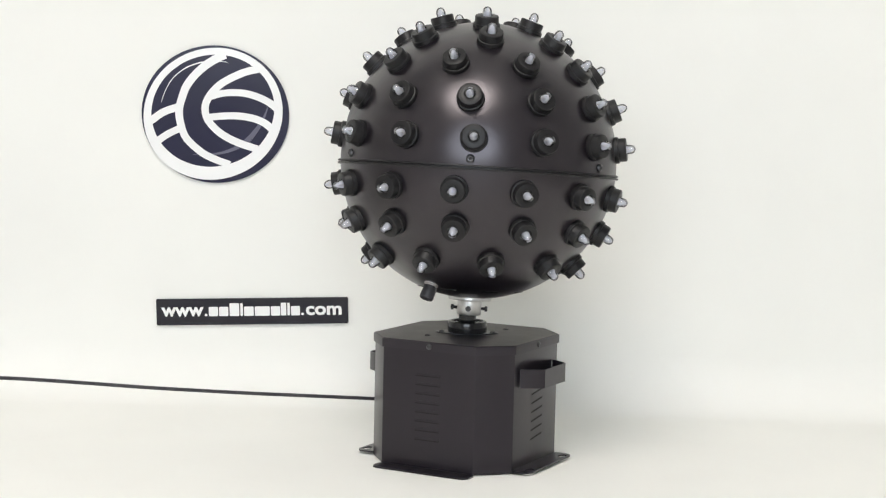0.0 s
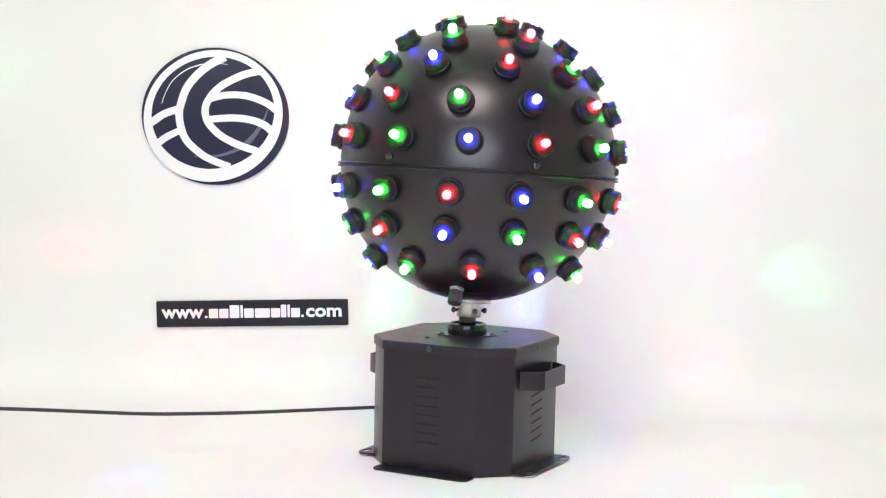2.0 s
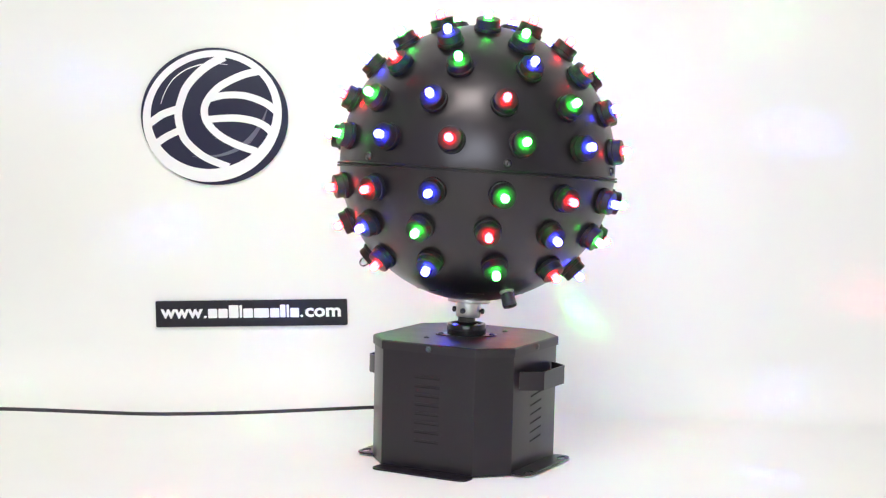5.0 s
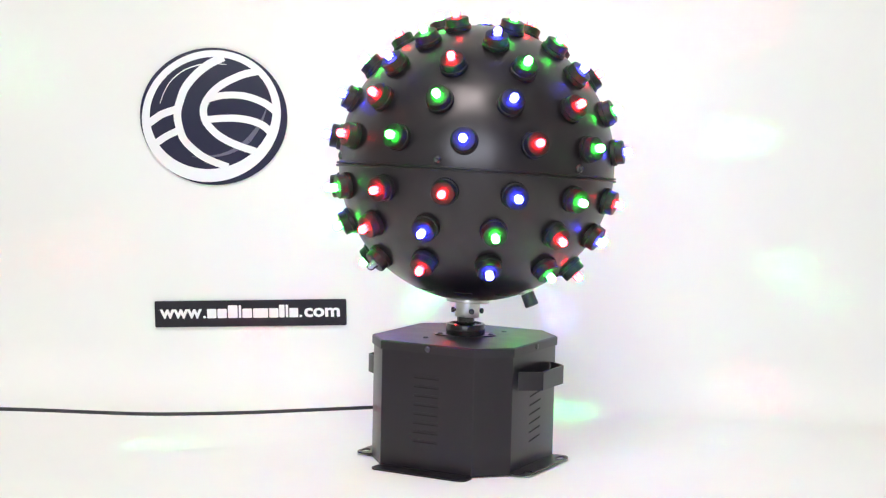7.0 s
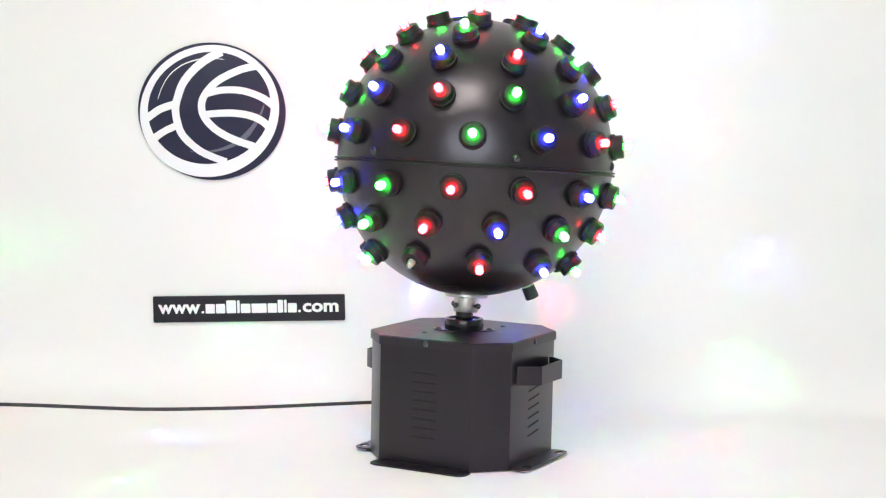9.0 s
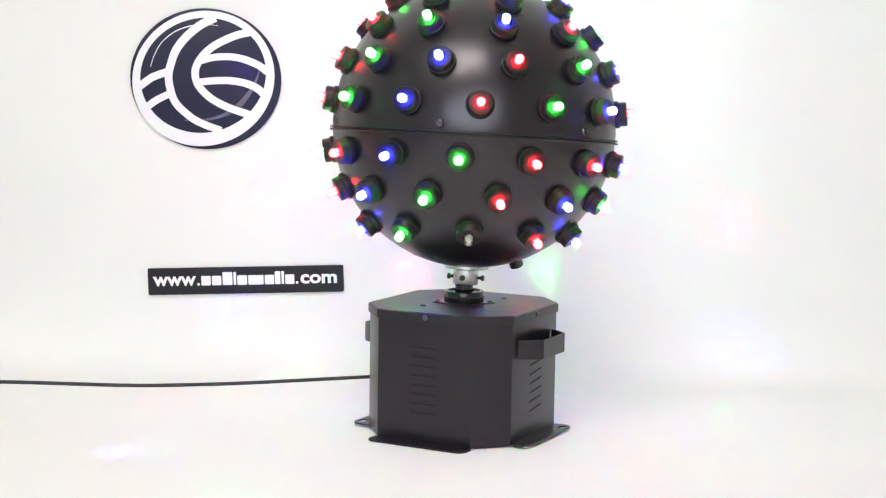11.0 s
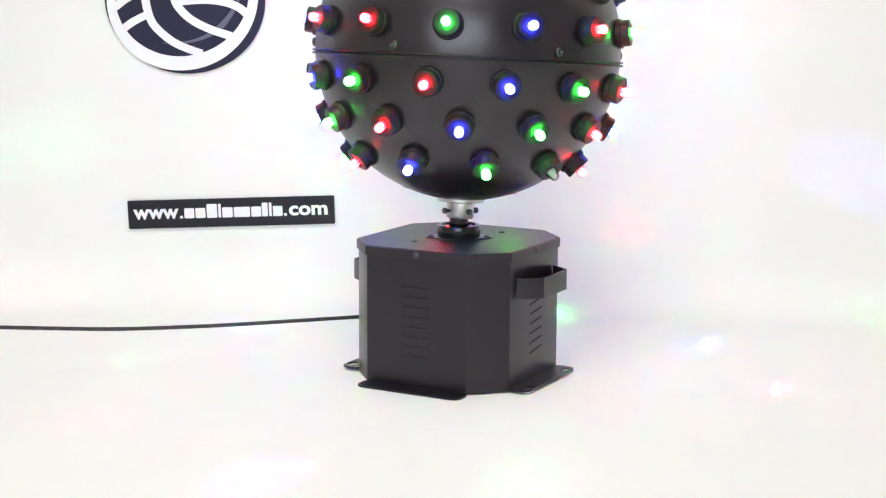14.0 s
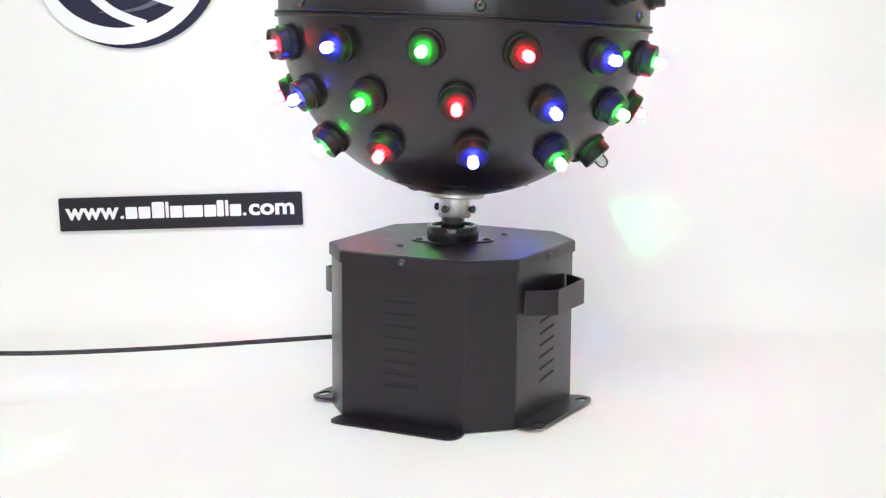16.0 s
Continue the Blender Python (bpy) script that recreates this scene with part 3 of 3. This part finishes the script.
def upright(x, z, lean, out):
    """The pose of a flat thing on the wall: its x to the right, its y up, its z out of the wall."""
    return Matrix.Translation(wall_at(x, z, out)) @ pose(0, 0, 0, 0, 0, WALL_TURN) @ pose(0, 0, 0, 90) @ pose(0, 0, 0, 0, 0, lean)


def build_sign():
    w, h = 0.2490, 0.0342
    thing = new("wall_sign")
    thing.matrix_world = upright(-0.2763, 0.1100, 2.16, 0.002)
    tagged(thing, "glossy black strip sign with white web address lettering", "sign")
    bm = bmesh.new()
    prism(bm, rounded([(-w / 2, -h / 2), (w / 2, -h / 2), (w / 2, h / 2), (-w / 2, h / 2)], 0.0022, 4), -0.0012, 0.0013)
    part("panel", bm, SIGN_BLACK, thing, "glossy black panel", sharp=30)
    x = lambda f: -w / 2 + f * w
    base, xh = -0.0059, 0.0121
    fitted_text("lettering", "www", x(0.026), x(0.247), base, thing, xh)
    fitted_text("lettering", ".", x(0.252), x(0.267), base, thing, 0.0034)
    fitted_text("lettering", ".", x(0.755), x(0.770), base, thing, 0.0034)
    fitted_text("lettering", "com", x(0.780), x(0.966), base, thing, xh)
    # the name itself: plain bars of its letters' size
    spans = ((0.274, 0.322, 0), (0.328, 0.376, 0), (0.383, 0.433, 1), (0.439, 0.452, 1), (0.458, 0.508, 0), (0.514, 0.592, 0), (0.598, 0.646, 0), (0.650, 0.678, 1), (0.684, 0.697, 1), (0.703, 0.749, 0))
    for a, b, tall in spans:
        bm = bmesh.new()
        prism(bm, rounded([(x(a), base), (x(b), base), (x(b), base + xh + 0.0045 * tall), (x(a), base + xh + 0.0045 * tall)], 0.0012, 2), 0.0014, 0.0019)
        part("letter_bar", bm, WHITE_FILM, thing)


build_sign()


def band(pts, w0, w1, z0, z1):
    """A flat curved band whose width goes from w0 to w1."""
    bm = bmesh.new()
    line = smooth_line(pts)
    n = len(line)
    rows = []
    for k, p in enumerate(line):
        d = (line[min(n - 1, k + 1)] - line[max(0, k - 1)]).normalized()
        s = Vector((-d.y, d.x)) * (w0 + (w1 - w0) * k / (n - 1)) / 2
        rows.append([bm.verts.new((*(p + s), z)) for z in (z0, z1)] + [bm.verts.new((*(p - s), z)) for z in (z1, z0)])
    for a, b in zip(rows, rows[1:]):
        for k in range(4):
            j = (k + 1) % 4
            bm.faces.new((a[k], a[j], b[j], b[k]))
    bm.faces.new(rows[0])
    bm.faces.new(rows[-1][::-1])
    return bm


def ellipse(cx, cy, a, b, lean=0.0, n=72):
    c, s = math.cos(radians(lean)), math.sin(radians(lean))
    return [(cx + a * math.cos(t) * c - b * math.sin(t) * s, cy + a * math.cos(t) * s + b * math.sin(t) * c) for t in (2 * math.pi * k / n for k in range(n))]


def build_emblem():
    """A round emblem: dark disc, white ring and white curved bands. Units: millimetres, scaled."""
    k = 0.0010225
    thing = new("wall_emblem")
    thing.matrix_world = upright(-0.3272, 0.3639, 1.26, 0.002)
    tagged(thing, "round navy and white emblem with curved bands", "wall emblem")
    mm = lambda pts: [(x * k, y * k) for x, y in pts]
    bm = bmesh.new()
    prism(bm, mm(ellipse(0.4, -1.2, 92.8, 85.8, -4)), -0.0012, 0.0008)
    part("disc", bm, NAVY, thing, "navy disc", sharp=30)
    bm = bmesh.new()
    outer, inner = mm(ellipse(-2.4, -0.8, 88.3, 81.6, 20)), mm(ellipse(-2.6, 3.1, 77.9, 69.4, 15))
    for z in (0.0008, 0.0012):
        a, b = [bm.verts.new((x, y, z)) for x, y in outer], [bm.verts.new((x, y, z)) for x, y in inner]
        for j in range(len(a)):
            i = (j + 1) % len(a)
            bm.faces.new((a[j], a[i], b[i], b[j]))
    part("ring", bm, WHITE_FILM, thing, "white ring")
    bands = (
        ([(13.9, 73.2), (-5.2, 63.7), (-22.1, 50.2), (-34.9, 34.6), (-41.2, 19.2), (-45.0, 3.8), (-43.3, -12.9), (-36.4, -30.9), (-17.8, -48.4), (-0.8, -57.3), (18.0, -64.2)], 10.4, 8.8),
        ([(56.0, 55.2), (37.0, 50.8), (13.2, 39.9), (-1.3, 28.3), (-10.3, 15.0), (-12.2, 3.1), (-8.0, -9.6), (5.8, -24.2), (26.9, -35.8), (52.7, -44.7)], 9.2, 9.2),
        ([(-6.2, 20.8), (11.7, 25.2), (32.9, 25.5), (49.4, 22.0), (65.8, 15.0), (77.9, 5.9)], 8.4, 9.0),
        ([(-9.1, -5.0), (11.0, -3.3), (29.9, -3.3), (48.8, -6.5), (63.3, -12.8), (73.2, -21.8)], 8.6, 9.4),
        ([(-82.5, -10.1), (-78.4, -7.6), (-64.5, 1.7), (-46.6, 7.9)], 9.4, 9.2),
        ([(-77.2, -37.6), (-71.9, -34.1), (-59.9, -26.1), (-44.6, -18.8)], 9.0, 8.6),
    )
    for j, (pts, w0, w1) in enumerate(bands):
        part("band", band(mm(pts), w0 * k, w1 * k, 0.0008, 0.00122 + 0.00002 * j), WHITE_FILM, thing, "white curved band")
    glints = (
        ([(-67.0, 14.6), (-61.5, 29.2), (-51.7, 44.5), (-34.9, 57.2), (-17.0, 63.4)], 0.5, 1.6, WHITE_FILM, "thin white printed glint"),
        ([(-17.0, 63.4), (0.7, 65.0), (17.2, 63.6)], 1.6, 0.4, WHITE_FILM, "thin white printed glint"),
        ([(-27.8, -51.5), (2.9, -50.3), (26.7, -42.9), (44.0, -30.7)], 0.6, 7.0, GREY_FILM, "grey-blue printed glint"),
        ([(44.0, -30.7), (54.4, -17.4), (61.8, -4.5), (66.8, 8.5)], 7.0, 1.0, GREY_FILM, "grey-blue printed glint"),
    )
    for pts, w0, w1, film, label in glints:
        part("sheen_line", band(mm(pts), w0 * k, w1 * k, 0.0008, 0.00105), film, thing, label)


build_emblem()


# ---- what moves ----
def ball_pose(turn):
    x = (Vector((1, 0, 0)) - AXIS * AXIS.x).normalized()
    m = Matrix((x, AXIS.cross(x), AXIS)).transposed().to_4x4()
    return THING.inverted() @ Matrix.Translation(CENTRE) @ m @ pose(0, 0, 0, 0, 0, turn)


def motions():
    turns = [
        (0.0, 1.0), (0.4, 1.0), (0.5, 1.6), (0.7, 5.7), (1.0, 10.7), (2.0, 26.9), (3.0, 42.8), (4.0, 59.0), (6.5, 100.5),
        (7.5, 116.7), (8.5, 132.5), (9.0, 140.3), (11.5, 179.1), (12.5, 194.6), (14.0, 218.5), (15.0, 234.1), (15.5, 241.6), (16.0, 248.6),
    ]
    walk(BALL, [(t, ball_pose(a)) for t, a in turns])
    # made-up switch: hidden chips and glowing domes move under their lenses as the light flashes once and is then
    # switched on
    for c in CARRIERS:
        walk(c, [(t, pose(0, 0, 0, 0, 0, a)) for t, a in ((0.0, -13.5), (0.2, -13.5), (0.3, -1.5), (0.4, -13.5), (0.5, -13.5), (0.6, 0.0), (16.0, 0.0))])
    for core, m in CORES:
        low, part_way, high = (m @ pose(0, 0, z) for z in (0.1090, 0.1625, 0.1668))
        walk(core, [(0.0, low), (0.2, low), (0.3, part_way), (0.4, low), (0.5, low), (0.6, high), (16.0, high)])
    lifts = ((0.0, 1.0), (0.2, 0.75), (0.4, 0.56), (0.7, 0.42), (0.8, 0.2), (1.0, 0.04), (1.5, 0.0), (16.0, 0.0))
    for k, piece in enumerate(CABLE_PIECES):
        rows = []
        for t, h in lifts:
            line = cable_line(h)
            rows.append((t, span(line[k], line[k + 1])))
        walk(piece, rows)


motions()
